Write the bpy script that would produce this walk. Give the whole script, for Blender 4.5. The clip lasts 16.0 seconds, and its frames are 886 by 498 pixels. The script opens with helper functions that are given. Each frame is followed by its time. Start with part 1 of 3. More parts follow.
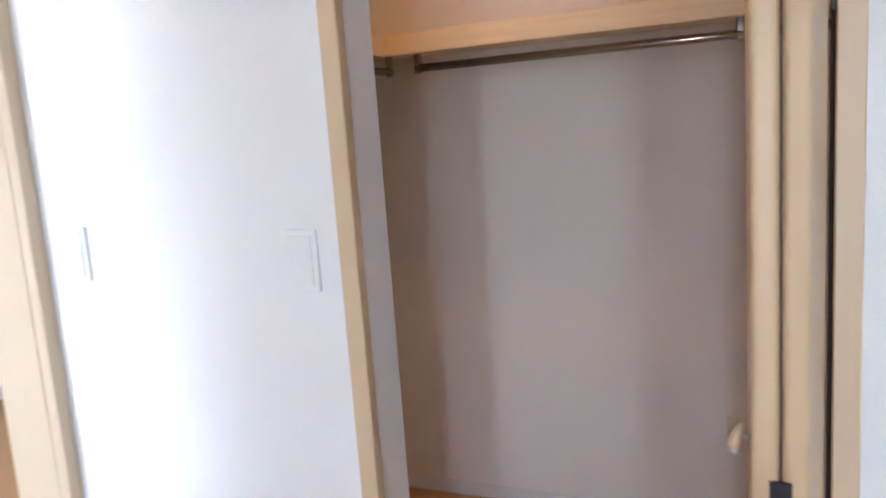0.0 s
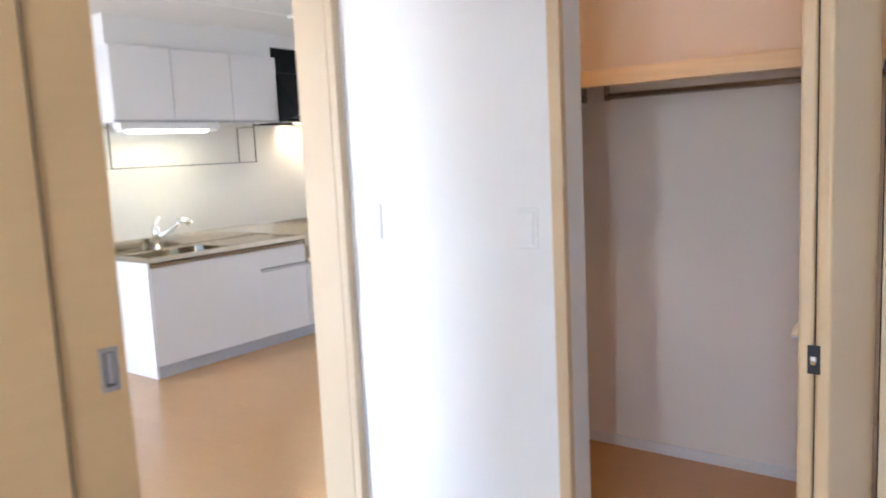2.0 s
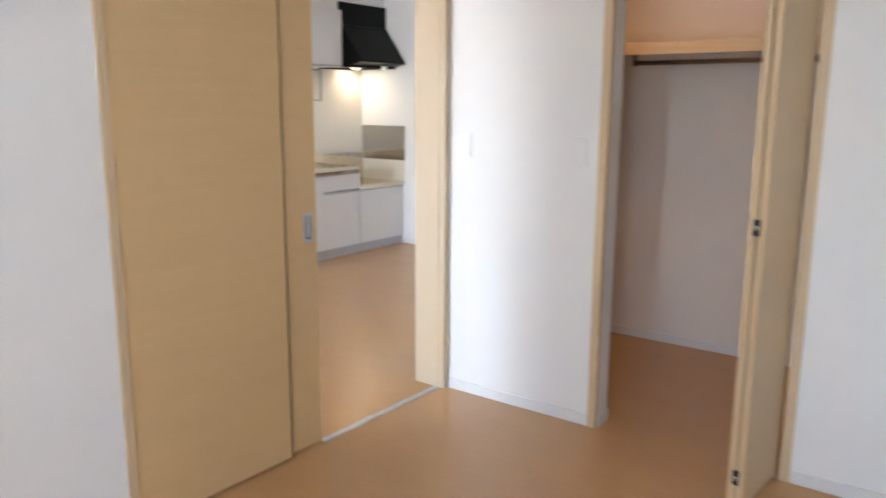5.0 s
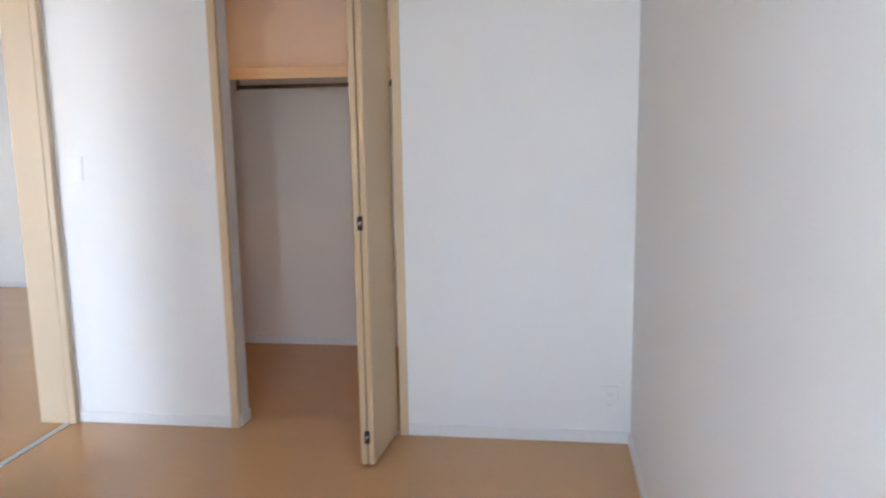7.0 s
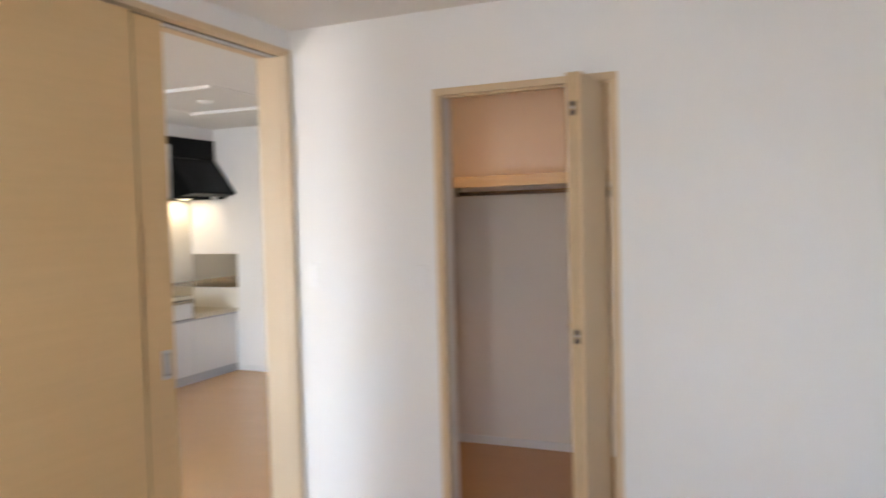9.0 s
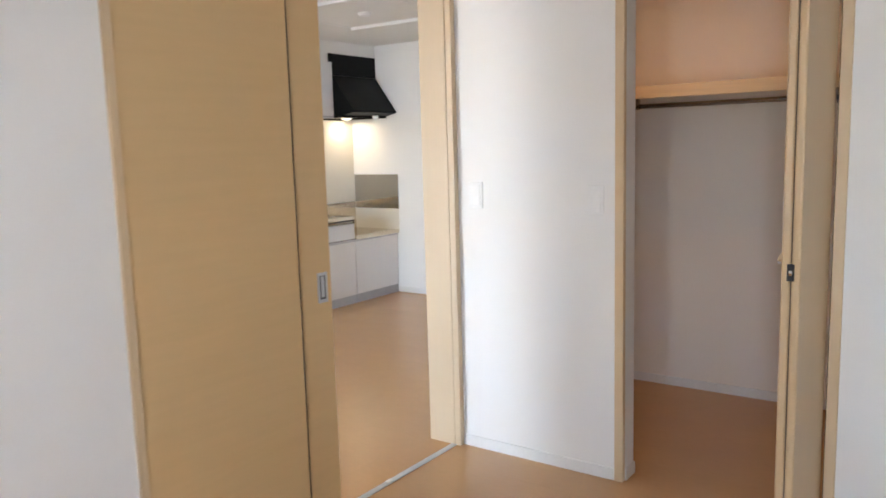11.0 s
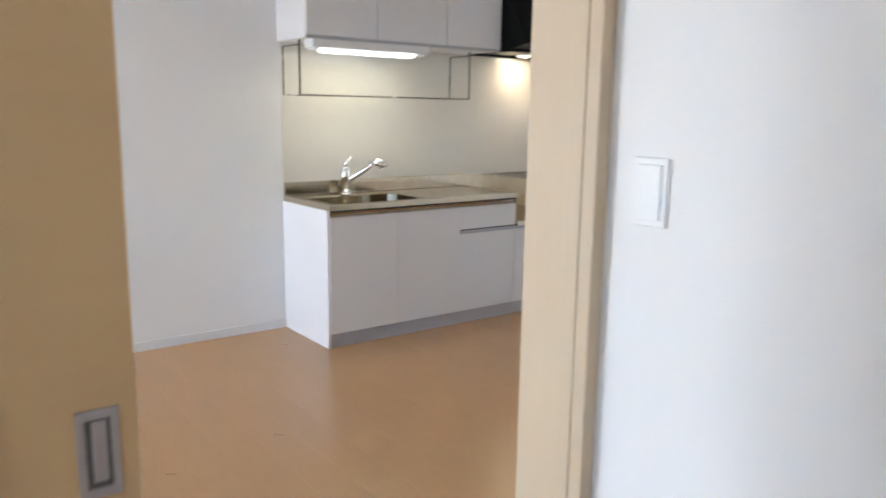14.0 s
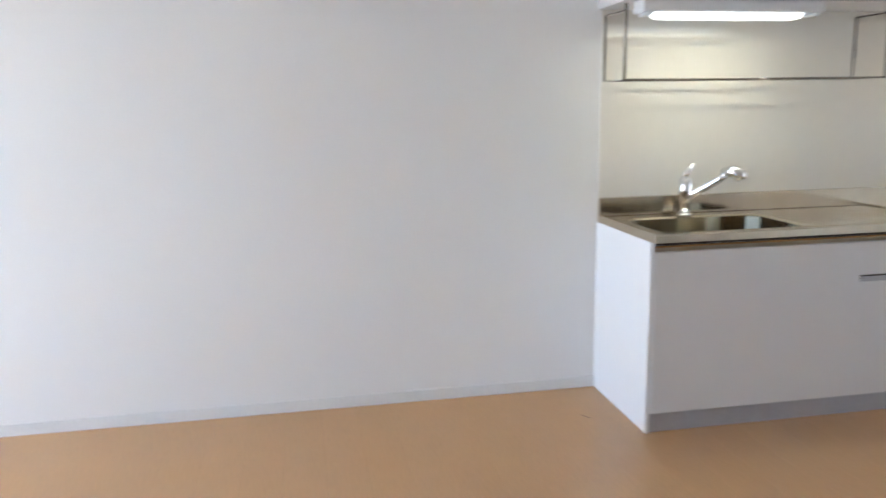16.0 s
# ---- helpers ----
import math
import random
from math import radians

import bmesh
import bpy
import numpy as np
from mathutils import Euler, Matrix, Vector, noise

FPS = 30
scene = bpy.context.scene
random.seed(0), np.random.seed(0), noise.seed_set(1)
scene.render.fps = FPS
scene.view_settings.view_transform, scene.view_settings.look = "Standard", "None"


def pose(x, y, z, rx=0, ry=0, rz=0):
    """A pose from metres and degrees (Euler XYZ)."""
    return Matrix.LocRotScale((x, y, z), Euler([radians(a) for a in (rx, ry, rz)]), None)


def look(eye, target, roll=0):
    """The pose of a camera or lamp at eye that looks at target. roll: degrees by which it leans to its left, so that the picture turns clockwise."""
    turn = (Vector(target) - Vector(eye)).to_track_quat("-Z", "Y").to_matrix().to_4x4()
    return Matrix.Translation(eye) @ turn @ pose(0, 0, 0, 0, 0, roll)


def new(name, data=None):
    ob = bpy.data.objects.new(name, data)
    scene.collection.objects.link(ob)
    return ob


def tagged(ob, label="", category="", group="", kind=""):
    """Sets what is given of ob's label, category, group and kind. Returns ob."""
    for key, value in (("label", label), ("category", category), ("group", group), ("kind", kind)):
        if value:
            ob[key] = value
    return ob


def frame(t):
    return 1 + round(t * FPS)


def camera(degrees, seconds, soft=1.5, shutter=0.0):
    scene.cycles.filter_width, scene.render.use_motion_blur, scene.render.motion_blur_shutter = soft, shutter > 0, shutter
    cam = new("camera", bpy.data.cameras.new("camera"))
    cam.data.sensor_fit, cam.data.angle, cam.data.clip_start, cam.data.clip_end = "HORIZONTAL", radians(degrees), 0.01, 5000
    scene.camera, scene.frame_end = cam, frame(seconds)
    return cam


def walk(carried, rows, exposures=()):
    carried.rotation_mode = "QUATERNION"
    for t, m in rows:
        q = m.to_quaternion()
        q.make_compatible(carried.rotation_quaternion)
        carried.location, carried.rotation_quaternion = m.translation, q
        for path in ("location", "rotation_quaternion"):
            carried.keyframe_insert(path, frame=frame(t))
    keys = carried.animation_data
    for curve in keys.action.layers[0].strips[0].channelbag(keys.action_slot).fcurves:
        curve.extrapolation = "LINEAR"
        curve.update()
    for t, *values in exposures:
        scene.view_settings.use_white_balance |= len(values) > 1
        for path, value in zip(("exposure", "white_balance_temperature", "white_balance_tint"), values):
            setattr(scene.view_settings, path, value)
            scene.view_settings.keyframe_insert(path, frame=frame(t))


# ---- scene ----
# Camera and its walk
cam = camera(60.4, 16.0, soft=1.6, shutter=0.8)
PATH = [
    (0, (1.503, -1.163, 1.411), (0.687, 0.635, 1.093), -4.07),
    (0.5, (1.628, -1.242, 1.430), (0.655, 0.458, 1.026), -4.24),
    (1, (1.757, -1.344, 1.415), (0.584, 0.207, 0.949), -3.77),
    (1.5, (1.778, -1.544, 1.404), (0.568, 0.013, 1.066), -1.39),
    (2, (1.787, -1.847, 1.409), (0.589, -0.265, 1.155), -2.78),
    (2.5, (1.837, -2.020, 1.431), (0.560, -0.492, 1.238), -0.37),
    (3, (1.923, -2.227, 1.395), (0.466, -0.876, 1.168), -0.32),
    (3.2, (1.944, -2.319, 1.407), (0.399, -1.076, 1.147), -0.18),
    (5.3, (2.196, -2.912, 1.382), (1.097, -1.288, 0.985), -0.03),
    (5.5, (2.227, -2.923, 1.382), (1.184, -1.264, 0.982), -0.36),
    (6, (2.244, -2.995, 1.384), (1.492, -1.170, 1.060), -0.57),
    (6.5, (2.190, -3.112, 1.347), (1.789, -1.183, 1.002), -1.47),
    (7, (2.222, -3.176, 1.356), (1.944, -1.221, 1.039), -0.92),
    (7.5, (2.242, -3.152, 1.414), (2.036, -1.175, 1.191), 0.18),
    (8, (2.258, -3.174, 1.439), (1.985, -1.197, 1.314), 0.36),
    (8.5, (2.218, -3.159, 1.435), (1.698, -1.229, 1.353), -0.61),
    (9, (2.187, -3.177, 1.457), (1.389, -1.345, 1.376), -1.49),
    (9.5, (2.162, -3.178, 1.434), (1.044, -1.526, 1.289), -1.82),
    (9.7, (2.172, -3.177, 1.454), (0.956, -1.604, 1.243), -2.51),
    (11.8, (1.714, -2.437, 1.369), (0.587, -0.811, 1.077), -1.13),
    (12, (1.633, -2.295, 1.357), (0.480, -0.692, 1.041), -0.81),
    (12.5, (1.448, -1.993, 1.349), (0.236, -0.433, 1.040), 0.65),
    (13, (1.286, -1.683, 1.333), (0.030, -0.172, 0.962), -0.44),
    (13.5, (1.133, -1.328, 1.347), (-0.301, 0.025, 1.011), 0.02),
    (14, (0.926, -1.065, 1.326), (-0.642, 0.123, 0.967), 0.89),
    (14.5, (0.697, -0.840, 1.328), (-0.963, 0.207, 0.939), -0.53),
    (15, (0.471, -0.621, 1.272), (-1.373, 0.085, 0.953), -1.37),
    (15.5, (0.190, -0.510, 1.305), (-1.705, 0.025, 0.955), 0.51),
    (16, (-0.045, -0.407, 1.309), (-1.977, -0.047, 0.937), -0.90),
]
walk(cam, [(t, look(eye, target, roll)) for t, eye, target, roll in PATH], [(0, 5.12, 5650, 12), (1.2, 5.22, 5600, 12), (2.5, 5.00, 5950, 11), (5.5, 4.76, 6200, 11), (7.5, 4.68, 5900, 11), (8.5, 4.66, 6400, 12), (9.5, 4.60, 6550, 12), (12, 4.75, 6150, 10), (14, 4.50, 5950, 10), (16, 4.50, 5750, 9)])

# World, daylight and lamps
SUN_UP, SUN_TURN = radians(48), radians(20)
world = bpy.data.worlds.new("sky")
scene.world = world
world.use_nodes = True
sky = world.node_tree.nodes.new("ShaderNodeTexSky")
sky.sky_type, sky.sun_disc = "NISHITA", False
sky.sun_elevation, sky.sun_rotation = SUN_UP, SUN_TURN
world.node_tree.links.new(sky.outputs[0], world.node_tree.nodes["Background"].inputs[0])
world.node_tree.nodes["Background"].inputs[1].default_value = 0.15

sun = new("sun", bpy.data.lights.new("sun", "SUN"))
sun.data.energy, sun.data.angle, sun.data.color = 5.0, radians(0.5), (1, 0.95, 0.88)
sun.matrix_world = look((0, 0, 0), (-math.sin(SUN_TURN) * math.cos(SUN_UP), -math.cos(SUN_TURN) * math.cos(SUN_UP), -math.sin(SUN_UP)))


def area_light(name, eye, target, wide, high, watts, colour):
    lamp = bpy.data.lights.new(name, "AREA")
    lamp.shape, lamp.size, lamp.size_y, lamp.energy, lamp.color = "RECTANGLE", wide, high, watts, colour
    ob = new(name, lamp)
    ob.matrix_world = look(eye, target)
    return ob


# The lamps of the kitchen and closet, and lamps added for window sky light
area_light("worktop_lamp_light", (-2.955, 1.310, 1.622), (-2.955, 1.310, 0.8), 0.05, 0.60, 0.13, (1.0, 0.93, 0.66))
area_light("closet_lamp_light", (0.75, 0.55, 2.318), (0.75, 0.55, 1.0), 0.14, 0.14, 0.084, (1.0, 0.38, 0.045))
kitchen_sky = area_light("kitchen_sky_light", (-1.925, -3.985, 1.10), (-2.60, 1.0, 0.60), 1.45, 1.90, 1.62, (0.88, 0.94, 1.0))
kitchen_sky.data.spread = radians(120)
for x in (1.705, 2.375):
    area_light("window_sky_light", (x, -3.985, 1.28), (x, 0.0, 0.45), 0.26, 1.42, 0.57, (0.88, 0.94, 1.0))
area_light("hood_lamp_light", (-3.135, 2.70, 1.690), (-3.15, 2.70, 0.8), 0.08, 0.10, 0.080, (1.0, 0.78, 0.50))


# Materials
def material(name, colour, rough=0.5, metal=0.0, vary=0.06, grain=None, bump=0.0, scale=60.0, coarse=3.0, tint=None, gloss_vary=0.08, emit=None):
    """A surface with variation at a coarse and a fine scale. grain: stretch of the fine noise by axis."""
    m = bpy.data.materials.new(name)
    m.use_nodes = True
    nt = m.node_tree
    b = nt.nodes["Principled BSDF"]
    b.inputs["Metallic"].default_value = metal
    tc = nt.nodes.new("ShaderNodeTexCoord")
    mp = nt.nodes.new("ShaderNodeMapping")
    mp.inputs["Scale"].default_value = grain or (1, 1, 1)
    nt.links.new(tc.outputs["Object"], mp.inputs["Vector"])
    fine = nt.nodes.new("ShaderNodeTexNoise")
    fine.inputs["Scale"].default_value, fine.inputs["Detail"].default_value = scale, 6
    nt.links.new(mp.outputs[0], fine.inputs["Vector"])
    big = nt.nodes.new("ShaderNodeTexNoise")
    big.inputs["Scale"].default_value, big.inputs["Detail"].default_value = coarse, 3
    nt.links.new(tc.outputs["Object"], big.inputs["Vector"])
    mix = nt.nodes.new("ShaderNodeMath")
    mix.operation = "MULTIPLY_ADD"
    mix.inputs[1].default_value = 0.65
    nt.links.new(fine.outputs["Fac"], mix.inputs[0])
    half = nt.nodes.new("ShaderNodeMath")
    half.operation = "MULTIPLY"
    half.inputs[1].default_value = 0.35
    nt.links.new(big.outputs["Fac"], half.inputs[0])
    nt.links.new(half.outputs[0], mix.inputs[2])
    ramp = nt.nodes.new("ShaderNodeValToRGB")
    ramp.color_ramp.elements[0].position, ramp.color_ramp.elements[1].position = 0.3, 0.7
    dark = tint or [c * (1 - 2 * vary) for c in colour]
    ramp.color_ramp.elements[0].color = (*dark, 1)
    ramp.color_ramp.elements[1].color = (*[min(1, c * (1 + vary)) for c in colour], 1)
    nt.links.new(mix.outputs[0], ramp.inputs[0])
    nt.links.new(ramp.outputs[0], b.inputs["Base Color"])
    rr = nt.nodes.new("ShaderNodeMapRange")
    rr.inputs["To Min"].default_value, rr.inputs["To Max"].default_value = max(0.02, rough - gloss_vary), min(1, rough + gloss_vary)
    nt.links.new(big.outputs["Fac"], rr.inputs["Value"])
    nt.links.new(rr.outputs[0], b.inputs["Roughness"])
    if bump:
        bp = nt.nodes.new("ShaderNodeBump")
        bp.inputs["Strength"].default_value, bp.inputs["Distance"].default_value = bump, 0.002
        nt.links.new(fine.outputs["Fac"], bp.inputs["Height"])
        nt.links.new(bp.outputs[0], b.inputs["Normal"])
    if emit:
        b.inputs["Emission Color"].default_value, b.inputs["Emission Strength"].default_value = (*emit[0], 1), emit[1]
    return m


def random_tone(m, amount):
    """Lets each piece of a kind take its own slightly lighter or darker tone."""
    nt = m.node_tree
    b = nt.nodes["Principled BSDF"]
    source = b.inputs["Base Color"].links[0].from_socket
    info = nt.nodes.new("ShaderNodeObjectInfo")
    rng = nt.nodes.new("ShaderNodeMapRange")
    rng.inputs["To Min"].default_value, rng.inputs["To Max"].default_value = 1 - amount, 1 + amount
    nt.links.new(info.outputs["Random"], rng.inputs["Value"])
    hsv = nt.nodes.new("ShaderNodeHueSaturation")
    nt.links.new(source, hsv.inputs["Color"])
    nt.links.new(rng.outputs[0], hsv.inputs["Value"])
    nt.links.new(hsv.outputs[0], b.inputs["Base Color"])
    return m


WALLPAPER = material("white_wallpaper", (0.84, 0.835, 0.83), 0.75, vary=0.015, bump=0.25, scale=220, coarse=1.2)
# White paper tinted cream to carry the warm lamp light inside the closet
WARM_LIT_PAPER = material("warm_lit_closet_paper", (0.84, 0.79, 0.73), 0.75, vary=0.015, bump=0.25, scale=220, coarse=1.2)
CEILING = material("ceiling_paper", (0.80, 0.79, 0.77), 0.8, vary=0.015, bump=0.2, scale=200, coarse=1.2)
BASEBOARD = material("white_baseboard", (0.79, 0.79, 0.79), 0.45, vary=0.02)
FLOOR = random_tone(material("orange_floor_board", (0.57, 0.328, 0.152), 0.22, vary=0.035, grain=(1, 12, 12), bump=0.04, scale=14, coarse=2.0, gloss_vary=0.06), 0.012)
SUBFLOOR = material("dark_subfloor", (0.10, 0.06, 0.03), 0.8)
OAK_PANEL = material("oak_door_veneer", (0.67, 0.465, 0.240), 0.42, vary=0.022, grain=(1, 0.4, 6), bump=0.02, scale=6, coarse=1.5)
# Same oak as the trim, greyed for strong window light on the jamb
OAK_TRIM_LIT = material("oak_trim_lit", (0.61, 0.485, 0.335), 0.45, vary=0.015, grain=(14, 14, 0.4), bump=0.02, scale=8, coarse=2)
OAK_TRIM = material("oak_trim", (0.66, 0.50, 0.320), 0.45, vary=0.015, grain=(14, 14, 0.4), bump=0.02, scale=8, coarse=2)
OAK_LEAF = material("pale_oak_leaf", (0.59, 0.425, 0.250), 0.42, vary=0.02, grain=(16, 16, 0.4), bump=0.02, scale=9, coarse=2)
SHELF_WOOD = material("shelf_wood", (0.78, 0.63, 0.42), 0.5, vary=0.05, grain=(0.7, 14, 14), bump=0.04, scale=6, coarse=2)
CABINET = material("white_laminate", (0.80, 0.79, 0.80), 0.28, vary=0.004, scale=20, gloss_vary=0.01)
PLINTH = material("grey_plinth", (0.47, 0.47, 0.51), 0.35, metal=0.2, vary=0.04)
STEEL = material("brushed_steel", (0.64, 0.565, 0.45), 0.15, metal=1.0, vary=0.06, grain=(30, 1, 1), bump=0.03, scale=18)
STEEL_PALE = material("polished_steel", (0.60, 0.59, 0.57), 0.07, metal=1.0, vary=0.03, grain=(1, 1, 30), scale=18, gloss_vary=0.03)
CHROME = material("chrome", (0.80, 0.81, 0.83), 0.10, metal=1.0, vary=0.02)
ROD = material("steel_rod", (0.42, 0.39, 0.35), 0.22, metal=1.0, vary=0.04)
RACK = material("dark_steel_wire", (0.20, 0.18, 0.15), 0.30, metal=1.0, vary=0.05)
ALUMINIUM = material("satin_aluminium", (0.62, 0.64, 0.68), 0.35, metal=0.8, vary=0.04)
BLACK = material("black_enamel", (0.005, 0.0055, 0.0055), 0.42, vary=0.1)
BLACK.node_tree.nodes["Principled BSDF"].inputs["Specular IOR Level"].default_value = 0.12
DARK = material("dark_metal", (0.03, 0.03, 0.035), 0.45, metal=0.6, vary=0.1)
# Near-black colour that stands for the shade inside narrow gaps and slots
GAP_SHADE = material("gap_shade", (0.04, 0.03, 0.025), 0.8, vary=0.1)
RECESS_SHADE = material("recess_shade", (0.16, 0.165, 0.18), 0.5, metal=0.4, vary=0.04)
PLASTIC = material("white_plastic", (0.84, 0.84, 0.84), 0.35, vary=0.015)
CUP = material("pale_blue_plastic", (0.48, 0.56, 0.60), 0.25, vary=0.03)
IVORY = material("ivory_plastic", (0.72, 0.64, 0.50), 0.4, vary=0.02)
SPLASH = material("gloss_splash_panel", (0.80, 0.76, 0.685), 0.075, vary=0.01, scale=20, gloss_vary=0.005)
SPLASH.node_tree.nodes["Principled BSDF"].inputs["IOR"].default_value = 1.7
TUBE = material("lit_diffuser", (0.9, 0.9, 0.9), 0.4, emit=((0.97, 1.0, 0.92), 0.10))
BULB = material("lit_bulb", (0.9, 0.8, 0.6), 0.4, emit=((1.0, 0.82, 0.52), 0.14))
EARTH = material("pale_ground", (0.42, 0.32, 0.20), 0.9, vary=0.2, scale=4, coarse=0.3)
GLASS = bpy.data.materials.new("window_glass")
GLASS.use_nodes = True
GLASS.node_tree.nodes["Principled BSDF"].inputs["Transmission Weight"].default_value = 1.0
GLASS.node_tree.nodes["Principled BSDF"].inputs["Roughness"].default_value = 0.0
GLASS.node_tree.nodes["Principled BSDF"].inputs["IOR"].default_value = 1.45


# Building blocks
def box(bm, lo, hi):
    """A plain box between two corners."""
    made = bmesh.ops.create_cube(bm, size=1)["verts"]
    for v in made:
        v.co = Vector([(a + b) / 2 + c * (b - a) for a, b, c in zip(lo, hi, v.co)])
    return made


def slab(lo, hi, edge=0.0, steps=2):
    """A box with rounded edges."""
    bm = bmesh.new()
    box(bm, lo, hi)
    if edge:
        bmesh.ops.bevel(bm, geom=bm.edges[:], offset=edge, segments=steps, affect="EDGES", profile=0.5)
    return bm


def boxes(*pairs):
    bm = bmesh.new()
    for lo, hi in pairs:
        box(bm, lo, hi)
    return bm


def tube(points, radius, sides=12, closed=True, bm=None):
    """A round bar along a line of points; radius: one number or one for each point."""
    bm = bm or bmesh.new()
    points = [Vector(p) for p in points]
    radii = radius if isinstance(radius, (list, tuple)) else [radius] * len(points)
    rings, side = [], None
    for i, p in enumerate(points):
        way = (points[min(i + 1, len(points) - 1)] - points[max(i - 1, 0)]).normalized()
        side = way.orthogonal().normalized() if side is None else (side - way * side.dot(way)).normalized()
        other = way.cross(side)
        rings.append([bm.verts.new(p + radii[i] * (math.cos(a) * side + math.sin(a) * other)) for a in (2 * math.pi * k / sides for k in range(sides))])
    for a, b in zip(rings, rings[1:]):
        for k in range(sides):
            bm.faces.new((a[k], a[(k + 1) % sides], b[(k + 1) % sides], b[k]))
    if closed:
        bm.faces.new(rings[0][::-1])
        bm.faces.new(rings[-1])
    bmesh.ops.recalc_face_normals(bm, faces=bm.faces[:])
    for f in bm.faces:
        f.smooth = len(f.verts) == 4
    return bm


def rounded(cx, cy, wide, deep, r, z, n=5):
    """A level loop of points round a rectangle with rounded corners."""
    out = []
    for sx, sy, a0 in ((1, 1, 0), (-1, 1, 90), (-1, -1, 180), (1, -1, 270)):
        for k in range(n + 1):
            a = radians(a0 + 90 * k / n)
            out.append((cx + sx * (wide / 2 - r) + r * math.cos(a), cy + sy * (deep / 2 - r) + r * math.sin(a), z))
    return out


def loft(loops, cap_first=True, cap_last=True):
    bm = bmesh.new()
    rings = [[bm.verts.new(p) for p in loop] for loop in loops]
    n = len(rings[0])
    for a, b in zip(rings, rings[1:]):
        for k in range(n):
            bm.faces.new((a[k], a[(k + 1) % n], b[(k + 1) % n], b[k]))
    if cap_first:
        bm.faces.new(rings[0][::-1])
    if cap_last:
        bm.faces.new(rings[-1])
    bmesh.ops.recalc_face_normals(bm, faces=bm.faces[:])
    return bm


def prism(profile, y0, y1, edge=0.0):
    """A profile of (x, z) drawn out along y."""
    bm = bmesh.new()
    a = [bm.verts.new((x, y0, z)) for x, z in profile]
    b = [bm.verts.new((x, y1, z)) for x, z in profile]
    n = len(profile)
    for k in range(n):
        bm.faces.new((a[k], a[(k + 1) % n], b[(k + 1) % n], b[k]))
    bm.faces.new(a[::-1])
    bm.faces.new(b)
    bmesh.ops.recalc_face_normals(bm, faces=bm.faces[:])
    if edge:
        bmesh.ops.bevel(bm, geom=bm.edges[:], offset=edge, segments=2, affect="EDGES", profile=0.5)
    return bm


def mesh_of(name, bm, mat):
    data = bpy.data.meshes.new(name)
    bm.to_mesh(data)
    bm.free()
    data.materials.append(mat)
    return data


def structure(name, bm, mat, label="", category=""):
    return tagged(new(name, mesh_of(name, bm, mat)), label, category, kind="structure")


def thing(name, base, label, category, group=""):
    ob = new(name)
    ob.empty_display_size = 0.1
    ob.location = base
    return tagged(ob, label, category, group)


def part(name, bm, mat, parent, label=""):
    """One mesh under a thing or a part, drawn in world metres."""
    ob = new(name, mesh_of(name, bm, mat))
    ob.parent = parent
    if parent.data is None:
        ob.matrix_parent_inverse = Matrix.Translation(-parent.location)
    return tagged(ob, label)


def turned(bm, pivot, degrees):
    """Turns a mesh about an upright axis."""
    bmesh.ops.rotate(bm, cent=pivot, matrix=Matrix.Rotation(radians(degrees), 3, "Z"), verts=bm.verts[:])
    return bm


# The plan: bedroom x 0 to RIGHT, y FRONT to 0; closet behind the wall y = 0; kitchen x KIT to -WALL.
RIGHT, FRONT, TOP = 2.568, -3.95, 2.395
KIT, KIT_END, WALL = -3.260, 2.91, 0.15
CLOSET_BACK, CLOSET_RIGHT, CLOSET_FRONT = 1.365, 1.95, 0.115
OUT = 0.15

# Walls, floors, ceilings
floor = structure("floor", slab((KIT - OUT, FRONT - OUT, -0.15), (RIGHT + OUT, KIT_END + OUT, -0.012)), SUBFLOOR, "orange-brown laminate floorboards with fine joints", "floor")
structure("ceiling", slab((KIT - OUT, FRONT - OUT, TOP), (RIGHT + OUT, KIT_END + OUT, TOP + 0.15)), CEILING, "plain white papered ceiling over both rooms", "ceiling")
structure("wall_closet", boxes(((0, 0, -0.012), (0.809, CLOSET_FRONT, TOP)), ((0.809, 0, 2.012), (1.570, CLOSET_FRONT, TOP)), ((1.570, 0, -0.012), (RIGHT, CLOSET_FRONT, TOP))), WALLPAPER, "white papered bedroom wall with closet opening", "wall")
structure("wall_partition", boxes(((-WALL, FRONT, -0.012), (0, -1.690, TOP)), ((-WALL, -1.690, 2.300), (0, 0, TOP)), ((-WALL, 0, -0.012), (0, KIT_END, TOP))), WALLPAPER, "white papered wall between bedroom and kitchen", "wall")
structure("wall_right", slab((RIGHT, FRONT, -0.012), (RIGHT + OUT, KIT_END, TOP)), WALLPAPER, "plain white papered side wall of bedroom", "wall")
structure("wall_kitchen_back", slab((KIT - OUT, FRONT, -0.012), (KIT, KIT_END, TOP)), WALLPAPER, "long plain white papered kitchen wall", "wall")
structure("wall_kitchen_end", slab((KIT - OUT, KIT_END, -0.012), (RIGHT + OUT, KIT_END + OUT, TOP)), WALLPAPER, "white papered end wall beside the stove", "wall")
structure("wall_closet_back", slab((0, CLOSET_BACK, -0.012), (RIGHT, CLOSET_BACK + 0.1, TOP)), WARM_LIT_PAPER, "papered back wall of closet with warm lamp light in its colour", "wall")
structure("wall_closet_side", slab((CLOSET_RIGHT, CLOSET_FRONT, -0.012), (CLOSET_RIGHT + 0.1, CLOSET_BACK, TOP)), WARM_LIT_PAPER, "papered side wall of closet with warm lamp light in its colour", "wall")
W1A, W1B, W2, HEAD, HEAD2, SILL = (1.545, 1.865), (2.215, 2.535), (-2.70, -1.15), 2.05, 2.12, 0.50
